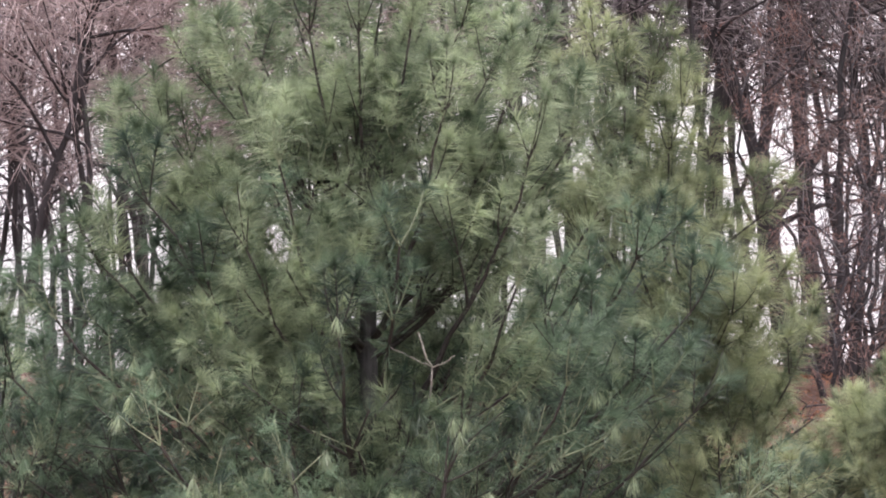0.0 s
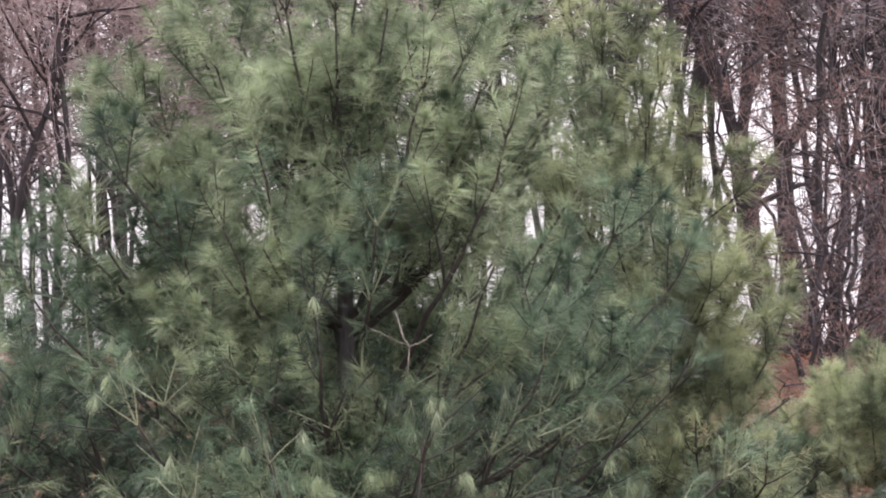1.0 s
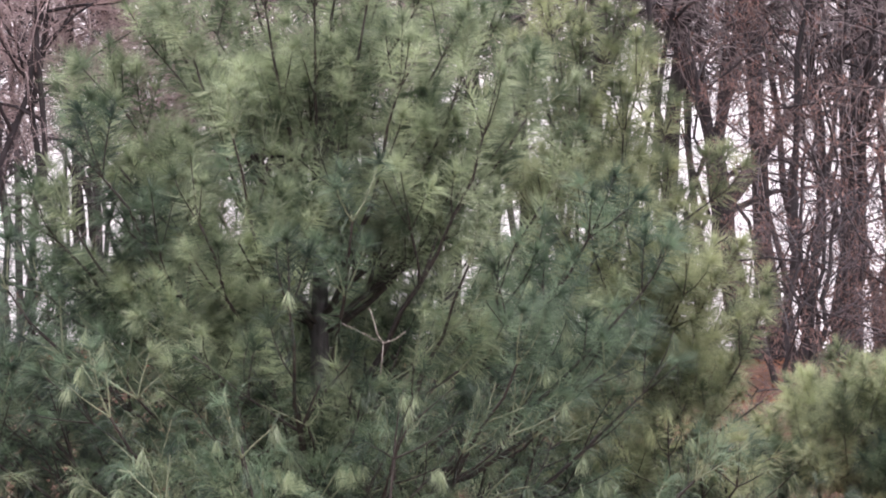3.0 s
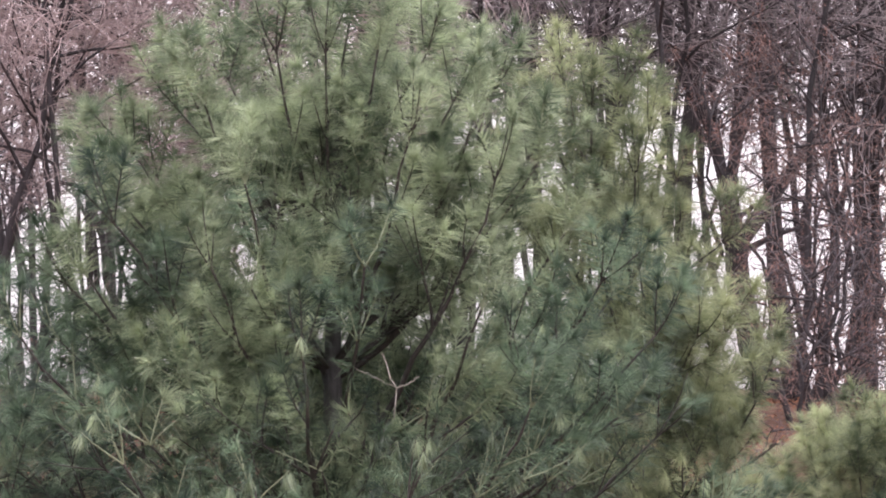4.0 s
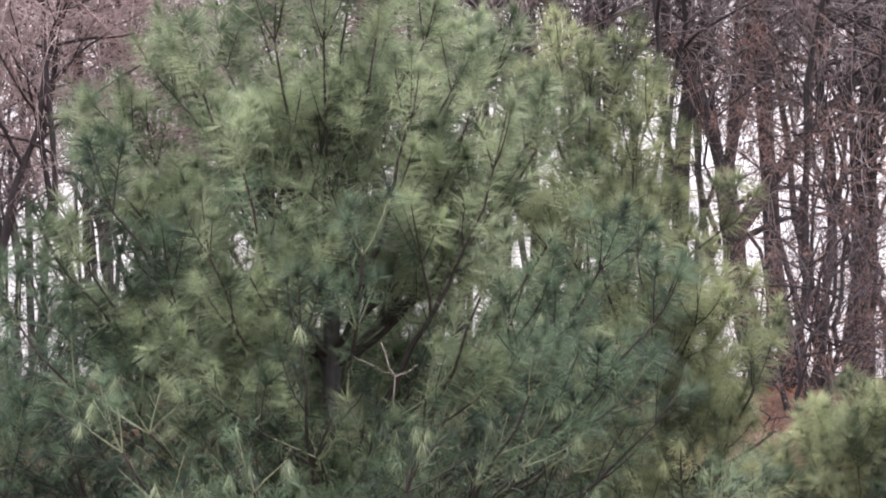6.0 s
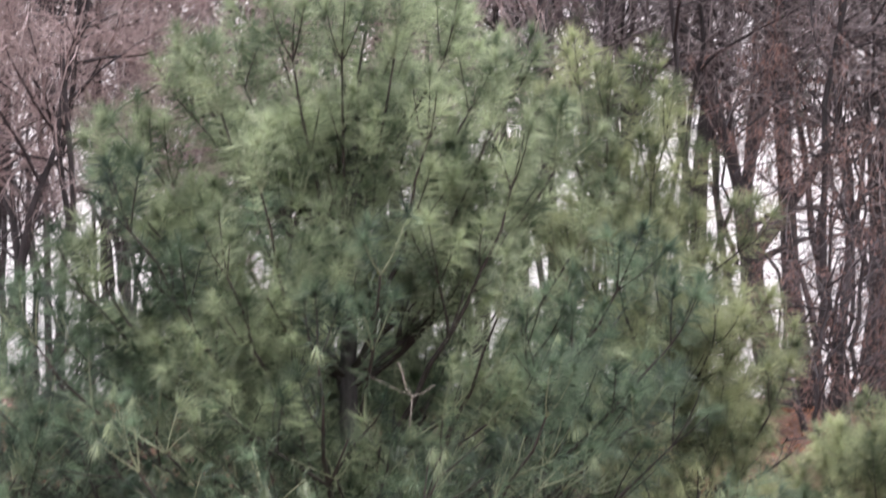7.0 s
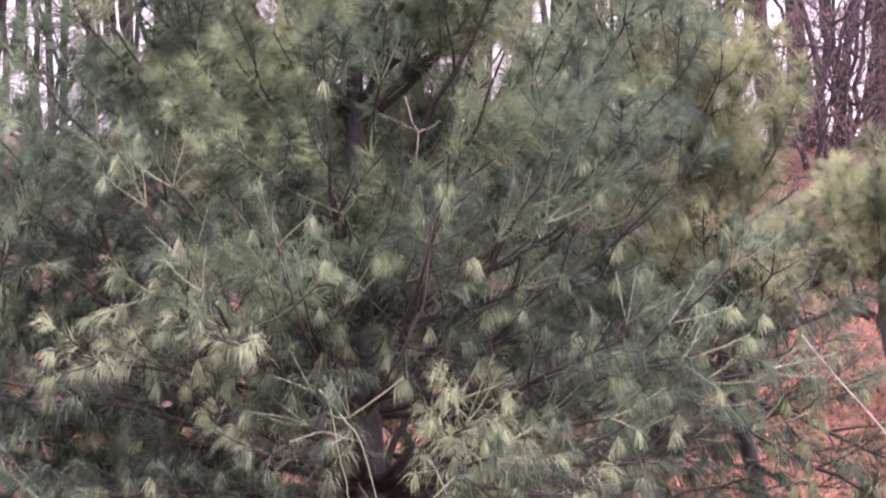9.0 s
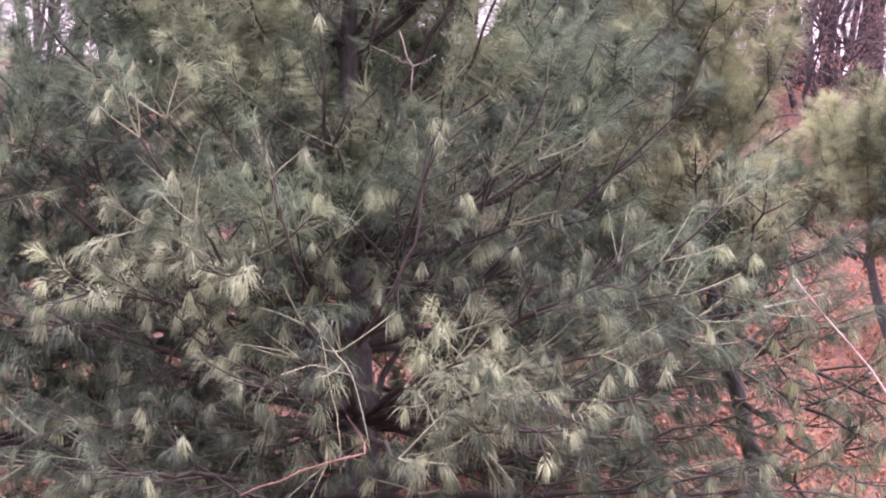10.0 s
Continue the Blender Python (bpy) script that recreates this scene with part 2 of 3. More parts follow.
def pine(base, top, trunk_r, profile, whorls, count, needle_mat, label, seed, needle_len=0.085, dense=1.0, clear=(), extra=(), other_mat=None,
         top_share=0.85, wide=1.0, shoot_mat=None, shoot=0.2, erect=0.0, bow=0.0, tuft_mat=None, holes=(), dusk=1.1):
    """A young white pine. profile: (height of a limb's tip, crown radius) from the top down; whorls: heights at which
    limbs leave the trunk;
    count: limbs; clear: (half width, low, high, offset) of gaps in the foliage before the trunk;
    extra: limbs given one by one (height on the trunk, tip, and a mark if painted the lit needle colour); shoot: a
    year's growth; erect: how much steeper than usual the shoots stand;
    bow: how far the trunk bends to the side half way up;
    holes: (x, z, radius) of thin places in the crown through which the sky shows; dusk: the height under which most
    boughs are painted the shaded needle colour."""
    global rng
    rng = np.random.default_rng(seed)
    base, top = np.array(base, float), np.array(top, float)
    tree = thing("pine_tree", base, label, "pine tree", "young pines")
    height = top[2] - base[2]
    whorls = np.array(whorls)
    ph, pr = np.array(profile).T
    tuft_mat = tuft_mat or needle_mat

    def stem(z):
        t = (z - base[2]) / height
        return base + (top - base) * t + np.array([4 * t * (1 - t) * bow, 0, 0])

    tr = np.linspace(0, 1, 30)
    line = np.array([stem(z) - base for z in np.linspace(base[2] - 0.1, top[2], 30)])
    line[:, :2] += np.cumsum(rng.normal(0, 0.0018, (30, 2)), 0)
    pile = Pile()
    pile.tube(line, trunk_r * (1 - 0.88 * tr) + 0.02 * np.exp(-tr * 18), 12)
    for h in whorls:
        c = stem(h) - base
        r = trunk_r * (1 - 0.88 * (h - base[2]) / height)
        pile.tube([c - UP * 0.035, c, c + UP * 0.03], [r * 1.0, r * 1.3, r * 1.0], 12)
    part("trunk", pile, pine_bark, tree)

    def upness(z):
        """0 in the drooping lower boughs, 1 in the upright crown."""
        return min(1.3, float(np.interp(z, (0.5, 1.1, 1.6, 2.1), (0.0, 0.2, 0.65, 1.0))) + erect)

    def in_gap(p):
        x, z = p[0] + base[0], p[2] + base[2]
        if any((x - hx) ** 2 + (z - hz) ** 2 < hr * hr for hx, hz, hr in holes):
            return True
        return p[1] < -0.04 and any(abs(p[0] - mid) < half and lo < p[2] + base[2] < hi for half, lo, hi, mid in clear)

    def dress(green, pale, pts, n):
        z = pts[-1][2] + base[2]
        up = upness(z)
        low = 1 - min(1.0, up)
        k = np.linalg.norm(pts[-1] - pts[0]) / 0.2
        axis = unit(pts[-1] - pts[-2])
        if n == 2:
            fascicles(green, pts, int((30 - 10 * low) * dense * k), needle_len, 0.25 + 0.5 * low, (62, 50), 9, 0.35, wide)
        elif rng.random() < 0.52 * low:
            umbrella(pale, pts[-1], axis, int(56 * dense), needle_len * 0.74, wide)
            fascicles(green, pts, int(9 * dense), needle_len * 0.85, 0.9, (50, 40), 12, 0.5, wide)
        elif low > 0.35:
            fascicles(green, pts, int(30 * dense * k), needle_len, low * rng.uniform(0.4, 1.3), (52, 30), 7, 0.25, wide)
            fascicles(green, pts, int(16 * dense), needle_len, low, (30, 24), 9, 0.9, wide)
        else:
            sag = 0.15 + 0.4 * rng.random()
            fascicles(green, pts, int(58 * dense * k), needle_len, sag, (60, 36), 6, 0.08, wide, 1.0)
            fascicles(green, pts, int(20 * dense), needle_len * 0.72, 0.0, (20, 14), 8, 0.86, wide)
            fascicles(green, pts, int(15 * dense), needle_len, 0.45, (58, 58), 12, 0.93, wide)

    def grow(wood, young, green, pale, p, d, size, n):
        z = p[2] + base[2]
        up = upness(z)
        pts, d2 = bend(p, d, size, UP * (0.75 * up + 0.05) + rng.normal(0, 0.22, 3))
        if in_gap(pts[-1]) or in_gap(pts[1]):
            return
        r = 0.0015 + 0.0021 * (n - 1)
        (young if n == 1 else wood).tube(pts, np.linspace(r + 0.0012, r, 4), 4)
        dress(green, pale, pts, n)
        if n > 1:
            grow(wood, young, green, pale, pts[-1], unit(d2 + UP * 0.25 * up), shoot * rng.uniform(0.75, 1.15), n - 1)
            laterals(wood, young, green, pale, pts[-1], d2, n - 1, rng.integers(2, 4))

    def laterals(wood, young, green, pale, p, d, n, k):
        up = upness(p[2] + base[2])
        ref = unit(np.cross(d, UP))
        ref2 = np.cross(ref, d)
        turn = rng.uniform(0, 6.28)
        for i in range(k):
            a = turn + 2 * np.pi * (i + rng.uniform(-0.2, 0.2)) / k
            o = math.radians(rng.uniform(36, 58))
            flat = 0.45 + 0.55 * min(1.0, up)
            dl = math.cos(o) * d + math.sin(o) * (math.cos(a) * ref + flat * math.sin(a) * ref2)
            grow(wood, young, green, pale, p, unit(dl + UP * 0.4 * up), shoot * rng.uniform(0.65, 1.05), n)

    for i in range(count + len(extra)):
        rng = np.random.default_rng([seed, i])
        f = (i + 0.5) / count
        zt = np.interp(f ** top_share, np.linspace(0, 1, len(ph)), ph) + rng.normal(0, 0.04)
        radius = np.interp(zt, ph[::-1], pr[::-1]) * rng.uniform(0.86, 1.06)
        a = math.radians(GOLDEN * i + rng.uniform(-12, 12))
        tip = stem(min(zt, top[2])) + np.array([math.cos(a) * radius, math.sin(a) * radius, 0])
        tip[2] = zt
        e = math.radians(np.interp(zt, (0.3, 0.6, 1.0, 1.5, 2.0, 2.8), (-2, 8, 22, 36, 46, 60)))
        want = tip[2] - radius * math.tan(e)
        h = whorls[np.argmin(np.abs(whorls - want))] + rng.uniform(-0.03, 0.03)
        bright = False
        if i >= count:
            h, *tip = extra[i - count][:4]
            zt, bright = tip[2], len(extra[i - count]) > 4
        o, q = stem(h) - base, np.array(tip) - base
        c = o + (q - o) * (0.55, 0.55, 0.3 if zt > 1.1 else 0.7)
        length = np.linalg.norm(q - o)
        years = max(2, int(round(length / (shoot * 1.1))))
        t = np.linspace(0, 1, years * 2 + 1)[:, None]
        path = (1 - t) ** 2 * o + 2 * t * (1 - t) * c + t * t * q
        path[1:-1] += rng.normal(0, 0.007, path[1:-1].shape)
        wood, young, green, pale = Pile(), Pile(), Pile(), Pile()
        wood.tube(path, np.linspace(0.0035 + 0.0019 * years, 0.0032, len(path)), 7)
        for j in range(years):
            p = path[-1 - 2 * j]
            d = unit(path[-1 - 2 * j] - path[-3 - 2 * j])
            if j == 0:
                grow(wood, young, green, pale, p, unit(d + UP * 0.3 * upness(zt)), shoot * 1.05, 1)
                laterals(wood, young, green, pale, p, d, 1, 3)
            elif j < years * 0.8:
                laterals(wood, young, green, pale, p, d, 1 if j == 1 else 2, rng.integers(2, 4) if j < 3 else 2)
            if j < 2:
                dress(green, pale, path[[-3 - 2 * j, -2 - 2 * j, -1 - 2 * j]], 2)
        limb = part("limb", wood, pine_twig, tree)
        part("young_growth", young, shoot_mat or (pine_shoot if i % 2 == 0 else pine_twig), limb, "slender young shoots", True, "stuff")
        # lit needle tone painted on upper and marked boughs, shaded tone on low ones
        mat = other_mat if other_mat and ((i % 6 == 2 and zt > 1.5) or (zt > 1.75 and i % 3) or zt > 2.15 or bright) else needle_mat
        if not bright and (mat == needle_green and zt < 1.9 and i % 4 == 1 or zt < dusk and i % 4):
            mat = needle_shaded
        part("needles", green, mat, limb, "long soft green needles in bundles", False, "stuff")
        # large pine: top light on these tufts painted with the lit needle colour
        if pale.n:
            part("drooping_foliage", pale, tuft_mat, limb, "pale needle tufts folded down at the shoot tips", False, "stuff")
    wood, young, green, pale = Pile(), Pile(), Pile(), Pile()
    grow(wood, young, green, pale, top - base, np.array([0, 0, 1.0]), 0.28, 1)
    limb = part("leader", young, pine_shoot, tree)
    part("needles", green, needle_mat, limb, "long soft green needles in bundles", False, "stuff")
    return tree


def foot(x, y):
    return (x, y, float(ground_z(x, y)))


# boughs of the large pine that stand out: towards the viewer, to both sides, and the fill behind its trunk; those
# marked pale have light painted on by the lit needle colour
HOLES = [(-0.48, 1.95, 0.06), (-0.39, 2.06, 0.045), (-0.08, 2.14, 0.045), (0.2, 1.8, 0.045), (0.34, 1.97, 0.06), (0.13, 1.72, 0.035)]
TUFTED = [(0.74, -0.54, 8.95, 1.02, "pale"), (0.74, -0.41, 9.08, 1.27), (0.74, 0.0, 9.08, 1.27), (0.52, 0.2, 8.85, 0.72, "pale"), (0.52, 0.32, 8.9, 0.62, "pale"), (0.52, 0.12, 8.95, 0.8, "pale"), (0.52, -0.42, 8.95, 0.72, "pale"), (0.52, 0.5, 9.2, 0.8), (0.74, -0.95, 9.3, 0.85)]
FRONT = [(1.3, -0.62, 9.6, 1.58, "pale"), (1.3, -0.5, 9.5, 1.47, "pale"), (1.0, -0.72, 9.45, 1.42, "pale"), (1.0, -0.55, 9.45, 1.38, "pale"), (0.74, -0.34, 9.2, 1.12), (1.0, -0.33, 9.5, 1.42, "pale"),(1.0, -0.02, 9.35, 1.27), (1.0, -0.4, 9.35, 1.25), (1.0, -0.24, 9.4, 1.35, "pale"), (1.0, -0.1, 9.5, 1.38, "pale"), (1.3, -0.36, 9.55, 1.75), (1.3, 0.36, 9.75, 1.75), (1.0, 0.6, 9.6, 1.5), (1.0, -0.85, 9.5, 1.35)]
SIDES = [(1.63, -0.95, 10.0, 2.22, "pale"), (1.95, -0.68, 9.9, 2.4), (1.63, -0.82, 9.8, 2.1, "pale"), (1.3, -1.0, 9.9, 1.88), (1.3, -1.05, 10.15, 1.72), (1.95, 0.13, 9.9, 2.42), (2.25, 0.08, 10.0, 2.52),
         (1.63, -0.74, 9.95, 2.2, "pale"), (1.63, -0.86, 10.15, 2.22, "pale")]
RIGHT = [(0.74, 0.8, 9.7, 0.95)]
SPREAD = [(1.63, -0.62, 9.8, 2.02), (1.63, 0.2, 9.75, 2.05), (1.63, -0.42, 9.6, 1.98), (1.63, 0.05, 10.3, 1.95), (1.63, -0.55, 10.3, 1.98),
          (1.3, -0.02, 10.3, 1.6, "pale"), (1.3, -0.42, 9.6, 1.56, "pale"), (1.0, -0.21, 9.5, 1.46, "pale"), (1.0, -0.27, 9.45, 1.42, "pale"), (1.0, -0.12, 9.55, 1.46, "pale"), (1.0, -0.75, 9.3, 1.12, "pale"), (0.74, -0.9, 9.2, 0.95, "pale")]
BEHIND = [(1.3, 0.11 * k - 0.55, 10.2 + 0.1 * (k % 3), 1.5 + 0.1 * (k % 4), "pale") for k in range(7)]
BACK = [(0.74 + 0.26 * (k % 2), -1.1 + 0.17 * k, 10.6 + 0.2 * (k % 3), 0.7 + 0.17 * (k % 4)) for k in range(12)]
LOW = [(0.3 + 0.22 * (k % 2), -1.2 + 0.15 * k, 9.6 + 0.35 * (k % 4), 0.3 + 0.1 * (k % 3)) for k in range(16)]

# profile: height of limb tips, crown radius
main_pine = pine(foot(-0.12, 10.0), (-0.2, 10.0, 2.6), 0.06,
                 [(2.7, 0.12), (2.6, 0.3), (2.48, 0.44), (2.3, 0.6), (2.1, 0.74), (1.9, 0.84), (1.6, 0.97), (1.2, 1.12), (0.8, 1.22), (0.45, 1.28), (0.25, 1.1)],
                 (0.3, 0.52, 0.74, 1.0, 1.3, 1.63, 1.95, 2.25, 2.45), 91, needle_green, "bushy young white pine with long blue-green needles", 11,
                 clear=((0.1, 1.53, 1.67, -0.09), (0.08, 1.52, 1.68, 0.1), (0.045, 0.52, 0.86, 0.03)), holes=HOLES, bow=-0.06, tuft_mat=needle_lit, other_mat=needle_lit, top_share=0.88, dense=0.93, wide=1.15, extra=TUFTED + FRONT + SIDES + RIGHT + SPREAD + BEHIND + BACK + LOW)
pine(foot(1.16, 10.9), (0.58, 11.0, 2.34), 0.032,
     [(2.56, 0.12), (2.42, 0.24), (2.2, 0.32), (1.9, 0.4), (1.55, 0.44), (1.2, 0.4), (0.85, 0.4), (0.75, 0.36)],
     (0.62, 0.9, 1.2, 1.5, 1.8, 2.1, 2.3), 46, needle_olive, "slim young white pine with olive-green needles", 23, wide=1.1, holes=[(1.22, 1.52, 0.12), (1.2, 1.38, 0.08)], shoot_mat=pine_twig, shoot=0.18, erect=0.2,
     extra=[(1.2 + 0.3 * (k % 2), 0.72 + 0.06 * k, 10.5 + 0.2 * (k % 3), 1.95 - 0.07 * k) for k in range(7)]
     + [(0.9, 0.48 + 0.06 * k, 10.3 + 0.3 * (k % 3), 1.0 + 0.12 * (k % 4)) for k in range(9)]
     + [(0.4 + 0.12 * k, 1.25 + 0.09 * k, 10.0 + 0.15 * (k % 4), 0.25 + 0.1 * (k % 4)) for k in range(4)]
     + [(0.75 + 0.15 * (k % 2), 0.82 + 0.07 * k, 10.1 + 0.15 * (k % 3), 0.92 + 0.08 * (k % 4)) for k in range(6)])
low_pine = pine(foot(2.14, 15.0), (2.1, 15.0, 1.25), 0.034,
     [(1.42, 0.12), (1.28, 0.26), (1.12, 0.36), (0.98, 0.36), (0.86, 0.34)],
     (0.75, 0.95, 1.2), 38, needle_olive, "low leaning young pine among fallen leaves", 31, 0.1, dense=1.25, wide=1.35, shoot_mat=pine_twig, shoot=0.18, erect=0.6, bow=-0.1)
pine(foot(-1.38, 10.5), (-1.38, 10.5, 1.62), 0.034,
     [(1.72, 0.2), (1.6, 0.5), (1.4, 0.68), (1.1, 0.78), (0.7, 0.88), (0.4, 0.95), (0.25, 0.9)],
     (0.35, 0.6, 0.85, 1.1, 1.35), 68, needle_green, "small blue-green white pine beside the larger one", 47, dense=1.1, wide=1.15, other_mat=needle_lit, dusk=0.6,
     extra=[(0.6, -1.45 + 0.07 * k, 9.75 + 0.15 * (k % 3), 0.65 + 0.17 * (k % 5), *["pale"] * (k % 2)) for k in range(8)])
# added filler: stands in for the shaded interior showing through the large pine
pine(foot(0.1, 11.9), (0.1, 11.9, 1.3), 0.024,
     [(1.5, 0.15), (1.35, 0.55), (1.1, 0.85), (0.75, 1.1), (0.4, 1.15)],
     (0.35, 0.55, 0.8, 1.05), 58, needle_shaded, "small dark white pine added as filler behind the larger one", 53, dense=0.8, wide=1.45, shoot_mat=pine_twig,
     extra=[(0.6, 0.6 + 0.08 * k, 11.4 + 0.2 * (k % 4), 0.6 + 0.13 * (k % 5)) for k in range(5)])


def dead_twig(parent, points, r, mat, label, name="dead_twig", end=0.7):
    """A bare broken twig hanging in a pine."""
    p = np.array(points) - np.array(parent.location)
    t = np.linspace(0, len(p) - 1, 3 * len(p))
    line = np.stack([np.interp(t, np.arange(len(p)), p[:, i]) for i in range(3)], 1)
    line[1:-1] += rng.normal(0, 0.002, line[1:-1].shape)
    pile = Pile()
    pile.tube(line, np.linspace(r, r * end, len(line)) * rng.uniform(0.85, 1.15, len(line)), 7)
    return part(name, pile, mat, parent, label)


PALE, RED = "bare pale broken twig", "bare reddish broken branch"
dead_twig(main_pine, [(-0.073, 9.6, 1.68), (-0.055, 9.6, 1.62), (-0.033, 9.6, 1.582), (-0.04, 9.6, 1.494)], 0.003, dead_wood, PALE)
dead_twig(main_pine, [(-0.033, 9.6, 1.582), (0.0, 9.58, 1.595), (0.031, 9.57, 1.614)], 0.0024, dead_wood, PALE)
dead_twig(main_pine, [(-0.22, 9.98, 1.66), (-0.162, 9.65, 1.646), (-0.09, 9.6, 1.61), (-0.033, 9.6, 1.582)], 0.0016, dead_wood, PALE)
dead_twig(main_pine, [(-0.22, 9.98, 0.56), (-0.125, 8.7, 0.58), (-0.265, 8.7, 0.543), (-0.46, 8.7, 0.46)], 0.0034, red_wood, RED)
dead_twig(main_pine, [(-0.285, 8.75, 0.91), (-0.235, 8.7, 0.86), (-0.17, 8.7, 0.777), (-0.125, 8.7, 0.585)], 0.0018, pine_shoot, PALE)
dead_twig(main_pine, [(-0.36, 8.7, 0.777), (-0.27, 8.7, 0.806), (-0.17, 8.7, 0.777)], 0.0015, pine_shoot, PALE)
dead_twig(main_pine, [(-0.265, 8.7, 0.9), (-0.212, 8.7, 0.675), (-0.2, 8.7, 0.558)], 0.0015, pine_shoot, PALE)
DARK = "bare dark lower limb"
dead_twig(low_pine, [(1.97, 15.0, 0.76), (1.86, 14.97, 0.8), (1.75, 14.93, 0.77), (1.62, 14.9, 0.8)], 0.013, pine_twig, DARK, "bare_limb", 0.4)
dead_twig(low_pine, [(1.95, 15.0, 0.8), (1.9, 14.97, 0.88), (1.87, 14.93, 1.0)], 0.013, pine_twig, DARK, "bare_limb", 0.4)
dead_twig(main_pine, [(-0.235, 9.98, 0.66), (-0.17, 9.4, 0.8), (-0.08, 9.15, 0.97), (-0.01, 9.08, 1.12), (0.005, 9.08, 1.32)], 0.008, pine_twig, DARK, "bare_limb", 0.4)
dead_twig(main_pine, [(-0.235, 9.98, 0.9), (-0.31, 9.4, 0.95), (-0.345, 9.08, 1.05), (-0.41, 9.08, 1.3)], 0.0065, pine_twig, DARK, "bare_limb", 0.4)


def caught_leaf(x, y, z, size):
    """A curled dead leaf caught among the needles: a folded blade on a short stalk."""
    leaf = Pile()
    u, w = np.meshgrid(np.linspace(-1, 1, 7), np.linspace(-1, 1, 5))
    half = 0.45 * (1 - u ** 2) ** 0.6 * (1 + 0.25 * np.sin(9 * u))
    p = np.stack([u, w * half, 0.5 * (w * half) ** 2 - 0.25 * u ** 2 + 0.05 * np.sin(5 * u + 3 * w)], -1).reshape(-1, 3)
    turn = np.array(Euler(rng.uniform(-1.2, 1.2, 3)).to_matrix())
    i, j = (a.ravel() for a in np.meshgrid(np.arange(4), np.arange(6), indexing="ij"))
    q = i * 7 + j
    leaf.add(p @ turn.T * size, np.concatenate([np.stack([q, q + 1, q + 8], 1), np.stack([q, q + 8, q + 7], 1)]))
    stalk = np.array([(-1.7, 0, -0.35), (-1.3, 0, -0.3), (-0.9, 0, -0.2)]) @ turn.T * size
    leaf.tube(stalk, [0.0012, 0.001, 0.0008], 5)
    ob = tagged(new("dead_leaf", leaf.mesh("dead_leaf", dry_leaf)), "curled russet dead leaf caught in the pine needles", "leaf", "caught leaves")
    ob.location = (x, y, z)
    return ob


for x, y, z, size in ((-1.08, 9.42, 0.86, 0.026), (-1.04, 9.4, 0.83, 0.022), (-1.1, 9.4, 0.82, 0.02), (-0.7, 9.0, 0.85, 0.016)):
    caught_leaf(x, y, z, size)


def leaning_stick():
    pile = Pile()
    a, b = np.array(foot(1.85, 9.9)), np.array([1.09, 9.8, 0.99])
    t = np.linspace(0, 1, 14)[:, None]
    line = a + (b - a) * t + UP * 0.05 * np.sin(np.pi * t)
    line[1:] += rng.normal(0, 0.004, line[1:].shape)
    pile.tube(line, np.linspace(0.005, 0.0025, 14), 7)
    return tagged(new("stick", pile.mesh("stick", dead_wood)), "thin pale bare stick leaning up from the ground", "stick")


leaning_stick()

# ---- woodland behind ----


def sticks(pile, start, way, length, r, sag, simple=False):
    """Many thin three-sided bent sticks at once. Returns their middles and tips."""
    n = len(start)
    way = unit(way)
    side = unit(np.cross(way, rng.normal(size=(n, 3))))
    other = np.cross(way, side)
    mid = start + way * (length * 0.5)[:, None]
    tip = mid + unit(way - UP * sag + rng.normal(0, 0.28, (n, 3))) * (length * 0.5)[:, None]
    stages = ((start, 1.0), (tip, 0.35)) if simple else ((start, 1.0), (mid, 0.75), (tip, 0.35))
    rings = []
    for c, k in stages:
        for a in (0.0, 2.094, 4.189):
            rings.append(c + (r * k)[:, None] * (math.cos(a) * side + math.sin(a) * other))
    v = np.stack(rings, 1)
    f = []
    for i in range(0, 3 * len(stages) - 3, 3):
        for j in range(3):
            p, q = i + j, i + (j + 1) % 3
            f += [(p, q, q + 3), (p, q + 3, p + 3)]
    pile.add(v, (np.arange(n)[:, None, None] * len(rings) + np.array(f)[None]).reshape(-1, 3))
    return mid, tip


